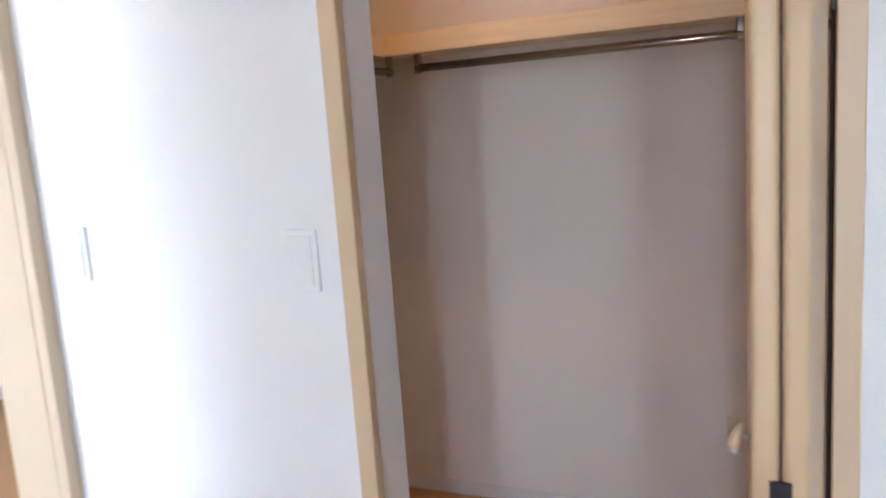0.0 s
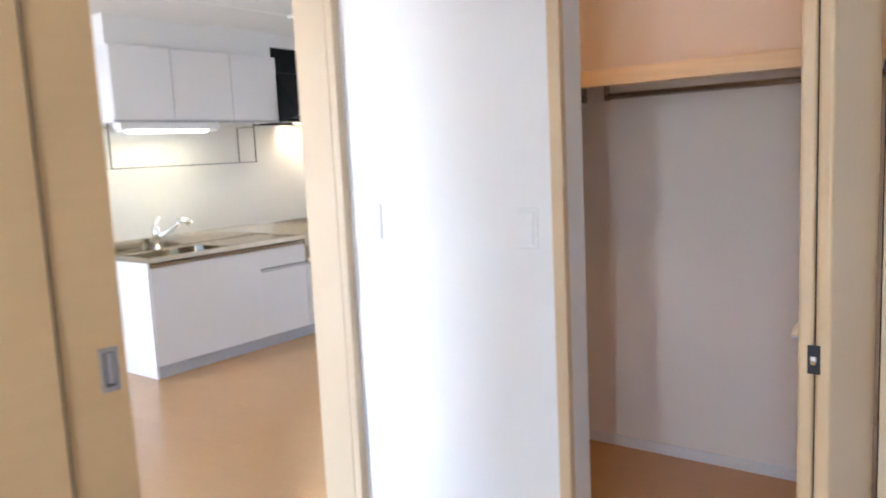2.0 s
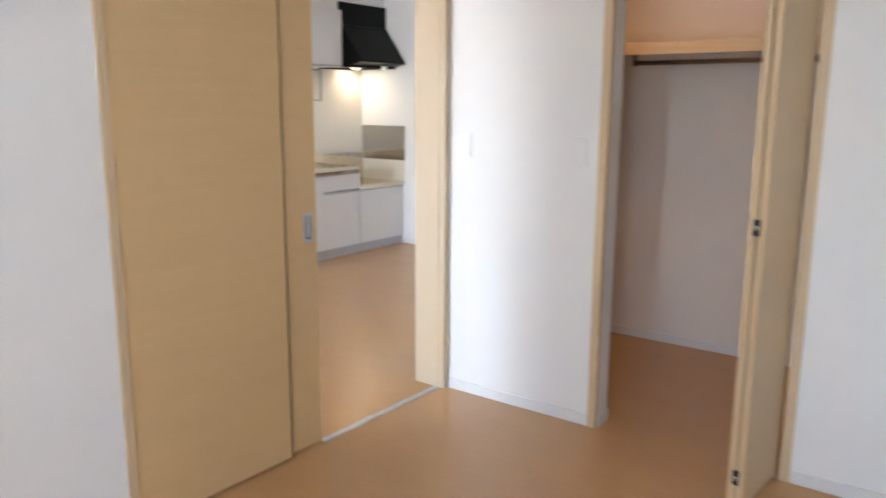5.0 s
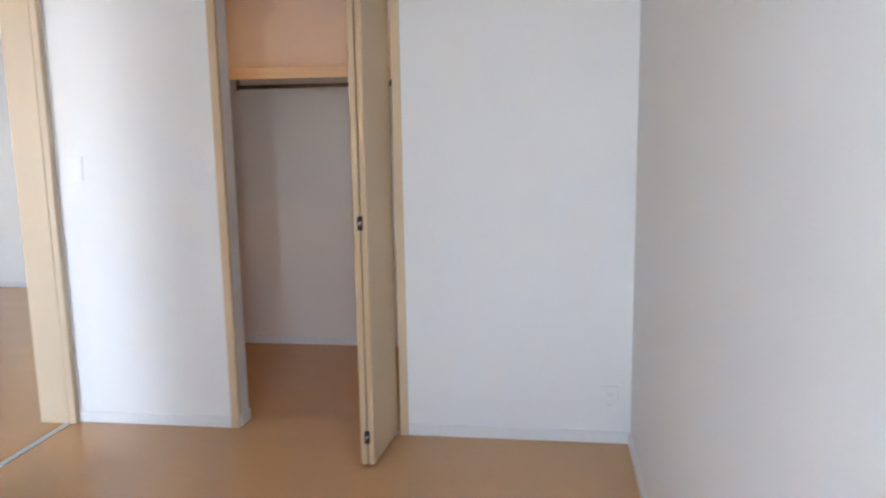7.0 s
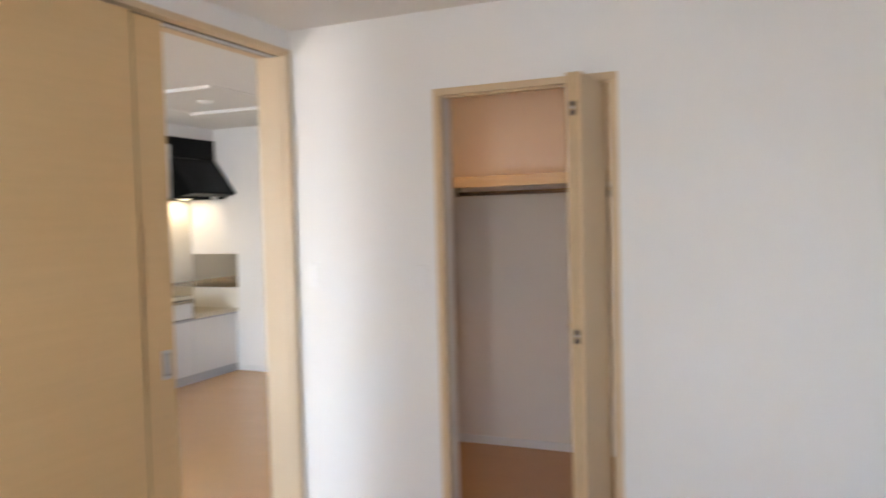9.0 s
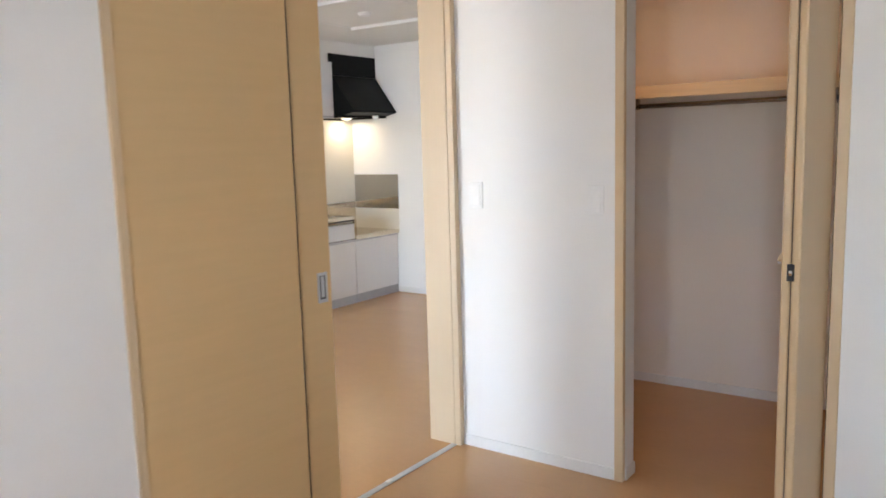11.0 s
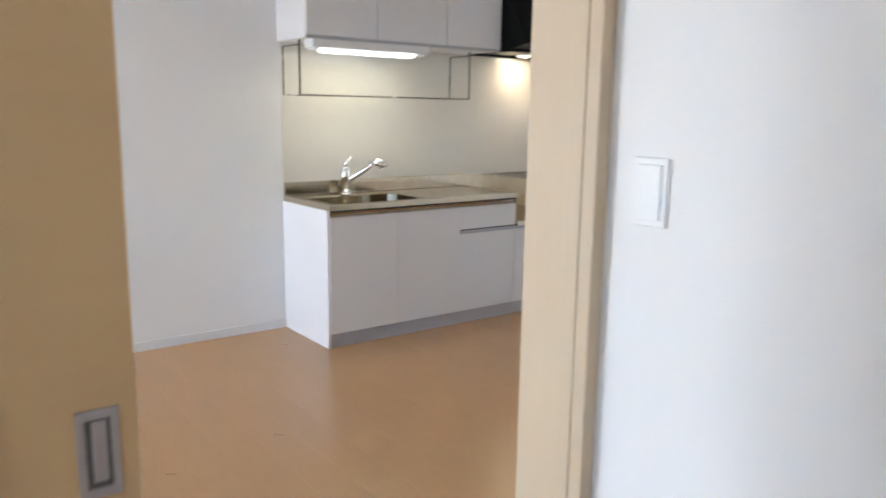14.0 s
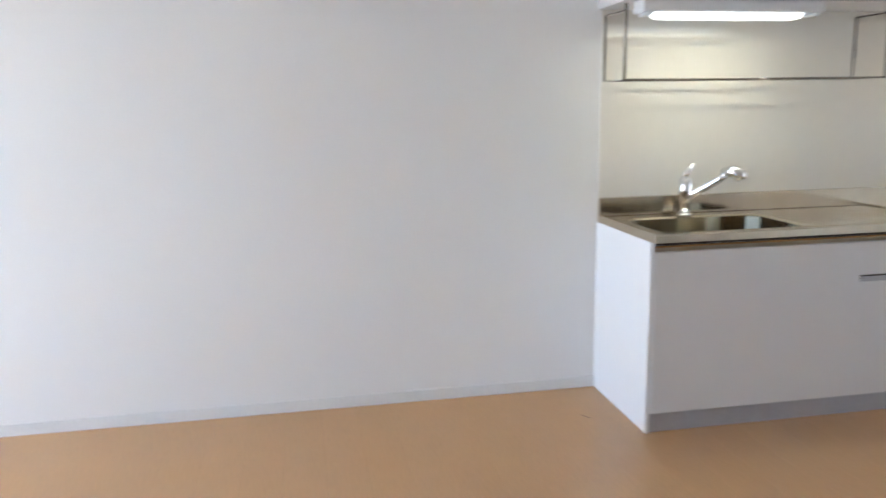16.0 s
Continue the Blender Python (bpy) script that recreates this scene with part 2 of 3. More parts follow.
structure("wall_window", boxes(((KIT - OUT, FRONT - OUT, -0.012), (W2[0], FRONT, TOP)), ((W2[1], FRONT - OUT, -0.012), (W1A[0], FRONT, TOP)), ((W1A[1], FRONT - OUT, -0.012), (W1B[0], FRONT, TOP)), ((W1B[1], FRONT - OUT, -0.012), (RIGHT + OUT, FRONT, TOP)),
          ((W2[0], FRONT - OUT, HEAD2), (W2[1], FRONT, TOP)), ((W1A[0], FRONT - OUT, HEAD), (W1A[1], FRONT, TOP)), ((W1A[0], FRONT - OUT, -0.012), (W1A[1], FRONT, SILL)), ((W1B[0], FRONT - OUT, HEAD), (W1B[1], FRONT, TOP)), ((W1B[0], FRONT - OUT, -0.012), (W1B[1], FRONT, SILL))), WALLPAPER, "white papered outer wall with three glazed openings", "wall")
structure("ground", slab((-900, -900, -0.55), (900, 900, -0.45)), EARTH, "pale bare ground outside the building", "ground")


def baseboard(lo, hi):
    structure("baseboard", slab(lo, hi, 0.0015, 1), BASEBOARD, "low white baseboard along the wall foot", "baseboard")


BH, BT = 0.052, 0.009
baseboard((0.013, -BT, 0), (0.772, 0, BH))
baseboard((1.606, -BT, 0), (RIGHT, 0, BH))
baseboard((RIGHT - BT, FRONT, 0), (RIGHT, -BT - 0.001, BH))
baseboard((0, FRONT, 0), (BT, -1.712, BH))
baseboard((0, CLOSET_BACK - BT, 0), (CLOSET_RIGHT, CLOSET_BACK, BH))
baseboard((0.809, 0.016, 0), (0.809 + BT, CLOSET_FRONT, BH))
baseboard((0, CLOSET_FRONT, 0), (BT, CLOSET_BACK - BT - 0.001, BH))
baseboard((KIT, FRONT, 0), (KIT + BT, 0.903, BH))
baseboard((-2.72, KIT_END - BT, 0), (-WALL, KIT_END, BH))
baseboard((-WALL - BT, 0.02, 0), (-WALL, KIT_END - BT - 0.001, BH))
baseboard((-WALL - BT, FRONT, 0), (-WALL, -1.72, BH))


def sash(base, a, b, y, z0, z1):
    """One glazed sash: four rails round a pane."""
    rails = part("sash", boxes(((a, y - 0.012, z0), (a + 0.03, y + 0.012, z1)), ((b - 0.03, y - 0.012, z0), (b, y + 0.012, z1)), ((a + 0.03, y - 0.012, z1 - 0.035), (b - 0.03, y + 0.012, z1)), ((a + 0.03, y - 0.012, z0), (b - 0.03, y + 0.012, z0 + 0.05))), ALUMINIUM, base)
    pane = part("pane", slab((a + 0.03, y - 0.003, z0 + 0.05), (b - 0.03, y + 0.003, z1 - 0.035)), GLASS, rails)
    pane.visible_shadow = False


def glazing(name, x0, x1, z0, z1, label, sliding):
    """A frame in the outer wall with one sash, or two that slide past one another."""
    base = thing(name, ((x0 + x1) / 2, FRONT - 0.08, z0), label, "window")
    base["kind"] = "structure"
    y, mid = FRONT - 0.08, (x0 + x1) / 2
    rim = 0.035 if sliding else 0.015
    part("window_frame", boxes(((x0, y - 0.04, z0), (x0 + rim, y + 0.04, z1)), ((x1 - rim, y - 0.04, z0), (x1, y + 0.04, z1)), ((x0 + rim, y - 0.04, z1 - rim), (x1 - rim, y + 0.04, z1)), ((x0 + rim, y - 0.04, z0), (x1 - rim, y + 0.04, z0 + 0.03))), ALUMINIUM, base)
    if sliding:
        sash(base, x0 + rim, mid + 0.02, y + 0.016, z0 + 0.03, z1 - rim)
        sash(base, mid - 0.02, x1 - rim, y - 0.016, z0 + 0.03, z1 - rim)
    else:
        sash(base, x0 + rim, x1 - rim, y, z0 + 0.03, z1 - rim)


glazing("window_1", *W1A, SILL, HEAD, "narrow aluminium framed bedroom window, closed", False)
glazing("window_2", *W1B, SILL, HEAD, "narrow aluminium framed bedroom window beside the corner, closed", False)
glazing("window_3", *W2, 0, HEAD2, "aluminium framed glazed kitchen door, closed", True)

# Sliding door between bedroom and kitchen
trim = thing("door_frame", (-0.07, -0.85, 0), "pale oak frame around the sliding door opening", "door frame")
trim["kind"] = "structure"
part("jamb", slab((-0.166, -0.036, 0), (-0.0215, -0.002, 2.272), 0.001, 1), OAK_TRIM_LIT, trim)
part("jamb_edge", slab((-0.0190, -0.036, 0), (0.012, -0.002, 2.272), 0.001, 1), OAK_TRIM_LIT, trim)
part("jamb", boxes(((-0.163, -1.690, 0), (0.012, -1.664, 2.272))), OAK_TRIM, trim)
part("head", slab((-0.166, -1.690, 2.272), (0.012, -0.002, 2.300), 0.001, 1), OAK_TRIM, trim)
part("track", boxes(((-0.089, -1.664, 2.2685), (-0.049, -0.037, 2.272))), ALUMINIUM, trim, "aluminium top track")
# Dark strips paint the shaded grooves on both sides of the track
for x in (-0.095, -0.049):
    part("groove_shade", boxes(((x, -1.664, 2.2680), (x + 0.006, -0.037, 2.272))), GAP_SHADE, trim)


def sliding_leaf(name, x0, x1, y0, y1, label):
    base = thing(name, ((x0 + x1) / 2, (y0 + y1) / 2, 0), label, "door", "sliding door leaves")
    part("panel", slab((x0, y0, 0.008), (x1, y1, 2.262), 0.0025), OAK_PANEL, base)
    return base


sliding_leaf("sliding_door", -0.020, -0.001, -1.660, -1.006, "light oak sliding door leaf with horizontal grain")
# Dark strip put in for the shaded gap between the two sliding leaves
part("seal", boxes(((-0.022, -1.0062, 0.008), (-0.003, -1.0005, 2.262))), GAP_SHADE, bpy.data.objects["sliding_door"], "dark strip that paints the shaded gap between the leaves")
leaf = sliding_leaf("sliding_door", -0.056, -0.0235, -1.655, -0.823, "light oak sliding door leaf, slid open, with recessed pull")
hx, hy0, hy1, hz0, hz1 = -0.0235, -0.896, -0.846, 0.848, 0.962
pull = part("pull", boxes(((hx, hy0, hz0), (hx + 0.003, hy0 + 0.010, hz1)), ((hx, hy1 - 0.010, hz0), (hx + 0.003, hy1, hz1)), ((hx, hy0 + 0.010, hz1 - 0.012), (hx + 0.003, hy1 - 0.010, hz1)), ((hx, hy0 + 0.010, hz0), (hx + 0.003, hy1 - 0.010, hz0 + 0.012))), ALUMINIUM, leaf, "satin aluminium recessed pull")
# Shallow recess: grey floor and paler middle paint the shading of a deep one
part("recess", boxes(((hx, hy0 + 0.010, hz0 + 0.012), (hx + 0.0006, hy1 - 0.010, hz1 - 0.012))), RECESS_SHADE, pull)
part("grip", slab((hx + 0.0006, hy0 + 0.018, hz0 + 0.020), (hx + 0.0022, hy1 - 0.015, hz1 - 0.015), 0.0008, 1), ALUMINIUM, pull)
floor_track = tagged(new("floor_track", mesh_of("floor_track", boxes(((-0.040, -0.818, 0.0), (-0.010, -0.037, 0.0035))), ALUMINIUM)), "flat silver metal floor track across the doorway", "floor track")
floor_track["kind"] = "structure"

# White colour stands for the glint of the metal guide
guide = tagged(new("door_guide", mesh_of("door_guide", slab((-0.034, -0.548, 0.0035), (-0.014, -0.516, 0.011), 0.002, 2), PLASTIC)), "tiny metal door guide on the floor track, its glint painted white", "door guide")

# Closet opening and folding door
trim = thing("closet_frame", (1.19, 0.05, 0), "pale oak frame around the closet opening", "door frame")
trim["kind"] = "structure"
part("jamb", slab((0.775, -0.012, 0), (0.812, 0.014, 2.009), 0.002, 1), OAK_TRIM, trim)
part("jamb", slab((1.567, -0.012, 0), (1.603, 0.014, 2.009), 0.002, 1), OAK_TRIM, trim)
part("head", slab((0.775, -0.012, 2.009), (1.603, 0.014, 2.040), 0.002, 1), OAK_TRIM, trim)
part("track", boxes(((0.815, 0.030, 2.002), (1.565, 0.056, 2.012))), OAK_TRIM, trim)

LEAF, THICK, LOW, HIGH = 0.352, 0.028, 0.012, 1.992
folding = thing("folding_door", (1.50, -0.18, 0), "pale oak folding closet door, folded open", "door")
fold = Vector((1.501, -0.352, 0))
for side, angle in ((1, -4.7), (-1, 3.0)):
    x0, x1 = (0.001, THICK) if side > 0 else (-THICK, -0.001)
    bm = slab((fold.x + x0, fold.y, LOW), (fold.x + x1, fold.y + LEAF, HIGH), 0.007, 3)
    part("leaf", turned(bm, fold, angle), OAK_LEAF, folding)
for z in (0.130, 0.995, 1.855):
    hinge = part("hinge", boxes(((fold.x - 0.011, fold.y - 0.0025, z - 0.027), (fold.x + 0.011, fold.y + 0.001, z + 0.027))), DARK, folding, "small black hinge")
    part("knuckle", tube([(fold.x, fold.y - 0.004, z - 0.008), (fold.x, fold.y - 0.004, z + 0.008)], 0.006), CHROME, hinge)
# Black strip painted into the fold for the shade between the leaves
part("seal", boxes(((fold.x - 0.0009, fold.y + 0.006, LOW), (fold.x + 0.0009, fold.y + 0.016, HIGH))), GAP_SHADE, folding, "black strip that paints the shaded gap at the fold")
knob = part("knob", tube([(1.4605, -0.262, 1.046), (1.4560, -0.262, 1.036), (1.4525, -0.262, 1.024), (1.4510, -0.262, 1.016)], [0.0025, 0.0060, 0.0088, 0.0085], 14), OAK_TRIM, folding, "small pale drop knob")
part("stem", tube([(1.4690, -0.262, 1.030), (1.4550, -0.262, 1.030)], 0.0035, 10), ALUMINIUM, knob)
part("tip", tube([(1.4510, -0.262, 1.0155), (1.4508, -0.262, 1.011), (1.4507, -0.262, 1.007)], [0.0085, 0.0075, 0.0040], 14), ALUMINIUM, knob, "silver tip")
part("catch", slab((1.5600, -0.009, 1.525), (1.5660, -0.005, 1.553), 0.001, 1), DARK, folding, "small black catch")
# Dark strip stands for the shade between folded leaf and jamb
part("jamb_gap_shade", boxes(((1.561, 0.018, 0.012), (1.568, 0.024, 1.99))), GAP_SHADE, trim)
part("pivot", tube([(1.550, 0.0, 0.0), (1.550, 0.0, 0.014)], 0.008), ALUMINIUM, folding)

# Closet shelf and rods
shelf = thing("closet_shelf", (1.0, 1.1, 1.622), "pale wooden closet shelf turning round the corner", "shelf")
SF, SL = 0.935, 0.400
part("board", boxes(((SL, SF + 0.022, 1.658), (CLOSET_RIGHT, CLOSET_BACK, 1.684)), ((0, CLOSET_FRONT, 1.658), (SL - 0.022, CLOSET_BACK, 1.684))), SHELF_WOOD, shelf)
part("fascia", slab((SL, SF, 1.630), (CLOSET_RIGHT, SF + 0.022, 1.692), 0.002, 1), SHELF_WOOD, shelf)
part("fascia", slab((SL - 0.022, CLOSET_FRONT, 1.630), (SL, SF + 0.022, 1.692), 0.002, 1), SHELF_WOOD, shelf)


def hanging_rod(a, b, holders):
    base = thing("clothes_rod", ((a[0] + b[0]) / 2, (a[1] + b[1]) / 2, a[2]), "steel clothes rod hung under the closet shelf", "clothes rod", "closet rods")
    part("bar", tube([a, b], 0.0125, 16), ROD, base)
    for h in holders:
        part("bracket", slab((h[0] - 0.010, h[1] - 0.010, h[2] - 0.017), (h[0] + 0.010, h[1] + 0.010, 1.658), 0.003, 1), ROD, base)


hanging_rod((0.445, 1.06, 1.596), (CLOSET_RIGHT, 1.06, 1.596), [(0.453, 1.06, 1.596), (1.40, 1.06, 1.596)])
hanging_rod((0.330, CLOSET_FRONT, 1.596), (0.330, 1.110, 1.596), [(0.330, 1.100, 1.596)])


def wall_plate(name, cx, cz, y, wide, high, label, category, lamp=False, mat=PLASTIC):
    """A plate on a wall that faces -y, with its rocker or sockets."""
    base = thing(name, (cx, y, cz - high / 2), label, category)
    part("plate", slab((cx - wide / 2, y - 0.008, cz - high / 2), (cx + wide / 2, y, cz + high / 2), 0.003), mat, base)
    rocker = part("rocker", slab((cx - wide * 0.33, y - 0.012, cz - high * 0.40), (cx + wide * 0.36, y - 0.0075, cz + high * 0.40), 0.002), mat, base)
    if lamp:
        part("indicator", slab((cx + wide * 0.22, y - 0.014, cz - high * 0.36), (cx + wide * 0.33, y - 0.0118, cz - high * 0.14), 0.0005, 1), PLASTIC, rocker)
    return base


wall_plate("light_switch", 0.108, 1.194, 0, 0.072, 0.118, "white plastic wide-rocker light switch", "light switch")
wall_plate("light_switch", 0.690, 1.184, 0, 0.072, 0.118, "white plastic light switch beside the closet", "light switch", lamp=True)


def socket(cx, cz, y, mat, label):
    base = thing("wall_socket", (cx, y, cz - 0.06), label, "socket")
    part("plate", slab((cx - 0.035, y - 0.007, cz - 0.06), (cx + 0.035, y, cz + 0.06), 0.0025), mat, base)
    for z in (cz + 0.022, cz - 0.022):
        outlet = part("outlet", slab((cx - 0.014, y - 0.0095, z - 0.013), (cx + 0.014, y - 0.0068, z + 0.013), 0.001, 1), mat, base)
        part("slot", boxes(((cx - 0.006, y - 0.0102, z - 0.005), (cx - 0.004, y - 0.0094, z + 0.005)), ((cx + 0.004, y - 0.0102, z - 0.005), (cx + 0.006, y - 0.0094, z + 0.005))), PLINTH, outlet)


socket(1.37, 0.350, CLOSET_BACK, IVORY, "ivory plastic wall socket in the closet")
socket(2.48, 0.195, 0, PLASTIC, "white plastic double wall socket near the floor")

# Closet ceiling lamp
lamp = thing("ceiling_lamp", (0.75, 0.55, TOP), "small round warm ceiling lamp in the closet", "lamp")
part("base", tube([(0.75, 0.55, TOP), (0.75, 0.55, TOP - 0.03)], [0.09, 0.085], 24), PLASTIC, lamp)
part("shade", tube([(0.75, 0.55, TOP - 0.03), (0.75, 0.55, TOP - 0.05), (0.75, 0.55, TOP - 0.072)], [0.10, 0.11, 0.08], 24), BULB, lamp, "glowing warm shade")

# Kitchen units
CF = -2.712
SINK0, SINK1, STOVE1 = 0.905, 2.280, KIT_END
unit = thing("sink_cabinet", (-3.0, 1.6, 0), "white laminate sink cabinet with grey plinth", "cabinet")
part("carcass", boxes(((KIT, SINK0, 0.0795), (CF - 0.018, SINK1, 0.590)), ((KIT, SINK0, 0.590), (CF - 0.018, 0.965, 0.775)), ((KIT, 1.640, 0.590), (CF - 0.018, SINK1, 0.775)), ((-2.770, 0.965, 0.590), (CF - 0.018, 1.640, 0.775)), ((KIT, 0.965, 0.590), (-3.165, 1.640, 0.775))), CABINET, unit)
part("end_panel", slab((KIT, SINK0 - 0.003, 0.0), (CF - 0.002, SINK0 + 0.014, 0.778), 0.001, 1), CABINET, unit)
part("plinth", slab((KIT, SINK0 + 0.014, 0.0), (CF - 0.010, SINK1, 0.079)), PLINTH, unit, "grey plinth")
part("top_rail", prism([(CF - 0.018, 0.7385), (CF - 0.016, 0.7385), (CF - 0.002, 0.763), (CF - 0.018, 0.763)], SINK0 + 0.014, SINK1 - 0.001), STEEL, unit, "metal rail under the worktop")
# Near-black strip holds the shade under the worktop edge
part("shadow_gap", boxes(((CF - 0.018, SINK0 + 0.014, 0.764), (CF - 0.014, SINK1 - 0.001, 0.778))), GAP_SHADE, unit)
part("door", slab((CF - 0.017, SINK0 + 0.016, 0.081), (CF, 1.3562, 0.738), 0.0006, 1), CABINET, unit)
part("door", slab((CF - 0.017, 1.3568, 0.081), (CF, 1.8244, 0.738), 0.0006, 1), CABINET, unit)
part("drawer_front", slab((CF - 0.017, 1.8250, 0.600), (CF, SINK1 - 0.002, 0.738), 0.0006, 1), CABINET, unit)
part("door", slab((CF - 0.017, 1.8250, 0.081), (CF, SINK1 - 0.002, 0.572), 0.0006, 1), CABINET, unit)
# Dark filler paints the shade inside the slot above the pull
part("slot_shade", boxes(((CF - 0.018, 1.8250, 0.573), (CF - 0.012, SINK1 - 0.002, 0.600))), GAP_SHADE, unit)
part("pull", prism([(CF - 0.017, 0.573), (CF + 0.006, 0.573), (CF + 0.006, 0.594), (CF + 0.003, 0.594), (CF + 0.003, 0.578), (CF - 0.017, 0.578)], 1.8258, SINK1 - 0.002), PLINTH, unit, "grey metal edge pull")

unit = thing("stove_cabinet", (-3.0, 2.6, 0), "low white laminate stove cabinet with grey plinth", "cabinet")
part("carcass", slab((KIT, SINK1 + 0.002, 0.0795), (CF - 0.018, STOVE1, 0.590), 0.001, 1), CABINET, unit)
part("plinth", slab((KIT, SINK1 + 0.002, 0.0), (CF - 0.010, STOVE1 - 0.01, 0.079)), PLINTH, unit, "grey plinth")
part("door", slab((CF - 0.017, SINK1 + 0.006, 0.081), (CF, STOVE1 - 0.012, 0.572), 0.0006, 1), CABINET, unit)
part("pull", prism([(CF - 0.017, 0.573), (CF + 0.006, 0.573), (CF + 0.006, 0.590), (CF + 0.003, 0.590), (CF + 0.003, 0.578), (CF - 0.017, 0.578)], SINK1 + 0.003, STOVE1 - 0.012), PLINTH, unit, "grey metal edge pull")

# Steel worktop with its basin
BX, BY, BW, BD = -2.965, 1.30, 0.36, 0.62
top = thing("sink_worktop", (-3.0, 1.6, 0.78), "brushed stainless steel worktop with sunken sink", "worktop")
OX, OW, OY, OD = (KIT + -2.692) / 2, -2.692 - KIT, (SINK0 + SINK1) / 2, SINK1 - SINK0
part("top", loft([rounded(OX, OY, OW, OD, 0.002, 0.778), rounded(OX, OY, OW, OD, 0.002, 0.806), rounded(OX, OY, OW - 0.006, OD - 0.006, 0.002, 0.810), rounded(OX, OY, OW - 0.03, OD - 0.03, 0.004, 0.810), rounded(OX, OY, OW - 0.036, OD - 0.036, 0.004, 0.806),
     rounded(BX, BY, BW + 0.03, BD + 0.03, 0.075, 0.804), rounded(BX, BY, BW, BD, 0.065, 0.797), rounded(BX, BY, BW - 0.012, BD - 0.012, 0.06, 0.64), rounded(BX, BY, BW - 0.03, BD - 0.03, 0.055, 0.615), rounded(BX, BY, BW - 0.08, BD - 0.08, 0.05, 0.600)], cap_first=False), STEEL, top)
part("upstand", slab((KIT, SINK0, 0.806), (KIT + 0.022, SINK1, 0.889), 0.003), STEEL, top)
part("side_skirt", slab((KIT, SINK1, 0.615), (-2.712, SINK1 + 0.004, 0.806)), STEEL, top)
part("drain", tube([(BX, 1.46, 0.598), (BX, 1.46, 0.607)], 0.055, 24), CHROME, top)
cup = tagged(new("sink_basket", mesh_of("sink_basket", tube([(BX - 0.02, 1.50, 0.608), (BX - 0.02, 1.50, 0.70), (BX - 0.02, 1.50, 0.815)], [0.026, 0.028, 0.030], 20), CUP)), "small pale blue plastic cup standing in the sink", "cup")

stove_top = thing("stove_worktop", (-3.0, 2.6, 0.6), "low stainless steel stove ledge beside the worktop", "worktop")
part("top", slab((KIT, SINK1 + 0.004, 0.590), (-2.692, STOVE1, 0.622), 0.003), STEEL, stove_top)
part("upstand", slab((KIT, SINK1 + 0.004, 0.618), (KIT + 0.008, STOVE1, 0.886), 0.001, 1), STEEL, stove_top)
plate = thing("heat_shield", (-2.97, KIT_END, 0.82), "polished steel heat shield plate on the wall by the stove", "heat shield")
part("plate", slab((KIT + 0.012, KIT_END - 0.006, 0.824), (-2.685, KIT_END, 1.158), 0.001, 1), STEEL_PALE, plate)
for x in (KIT + 0.035, -2.708):
    for z in (0.848, 1.134):
        part("screw", tube([(x, KIT_END - 0.005, z), (x, KIT_END - 0.0085, z)], [0.005, 0.003], 10), CHROME, plate)
splash = tagged(new("splash_panel", mesh_of("splash_panel", slab((KIT, SINK0, 0.889), (KIT + 0.005, KIT_END, 1.70), 0.001, 1), SPLASH)), "glossy cream splash panel behind the worktop", "panel", kind="structure")
splash2 = tagged(new("splash_panel", mesh_of("splash_panel", slab((KIT + 0.006, KIT_END - 0.004, 0.618), (-2.690, KIT_END, 0.823), 0.001, 1), SPLASH)), "glossy cream splash panel beside the stove", "panel", kind="structure")

# Mixer tap
FX, FY = -3.165, 1.275
tap = thing("mixer_tap", (FX, FY, 0.806), "chrome single lever kitchen mixer tap", "tap")
part("base", tube([(FX, FY, 0.804), (FX, FY, 0.818)], [0.034, 0.031], 20), CHROME, tap)
part("body", tube([(FX, FY, 0.818), (FX, FY, 0.90), (FX, FY, 0.91), (FX, FY, 0.968), (FX, FY, 0.976)], [0.025, 0.024, 0.027, 0.027, 0.018], 20), CHROME, tap)
part("lever", tube([(FX, FY, 0.968), (FX, FY + 0.004, 1.000), (FX + 0.012, FY + 0.032, 1.038)], [0.017, 0.015, 0.010], 12), CHROME, tap)
spout = part("spout", tube([(FX, FY, 0.880), (FX + 0.04, FY + 0.038, 0.916), (FX + 0.110, FY + 0.100, 0.976), (FX + 0.132, FY + 0.120, 0.998)], [0.018, 0.0175, 0.016, 0.016], 14), CHROME, tap)
part("spray_head", tube([(FX + 0.118, FY + 0.106, 1.002), (FX + 0.150, FY + 0.136, 1.012), (FX + 0.174, FY + 0.158, 0.998), (FX + 0.181, FY + 0.164, 0.976)], [0.018, 0.026, 0.027, 0.023], 14), CHROME, spout)

# Wall cupboards
UF, U0, U1, UZ0, UZ1 = -2.893, 0.886, 2.272, 1.701, 2.198
for a, b in ((U0, 1.335), (1.336, 1.836), (1.837, U1)):
    unit = thing("wall_cupboard", (-3.07, (a + b) / 2, UZ0), "white laminate wall cupboard hung over the sink", "cabinet", "wall cupboards")
    part("carcass", slab((KIT, a, UZ0), (UF - 0.018, b, UZ1), 0.001, 1), CABINET, unit)
    part("door", slab((UF - 0.017, a + 0.0018, UZ0 + 0.016), (UF, b - 0.0018, UZ1), 0.001, 1), CABINET, unit)
    part("grip_edge", slab((UF - 0.016, a + 0.001, UZ0 - 0.002), (UF - 0.003, b - 0.001, UZ0 + 0.014), 0.001, 1), PLINTH, unit, "grey finger grip edge")
structure("soffit", slab((KIT, U0 + 0.003, UZ1 + 0.003), (-2.930, KIT_END, TOP)), WALLPAPER, "white papered soffit between wall cupboards and ceiling", "soffit")
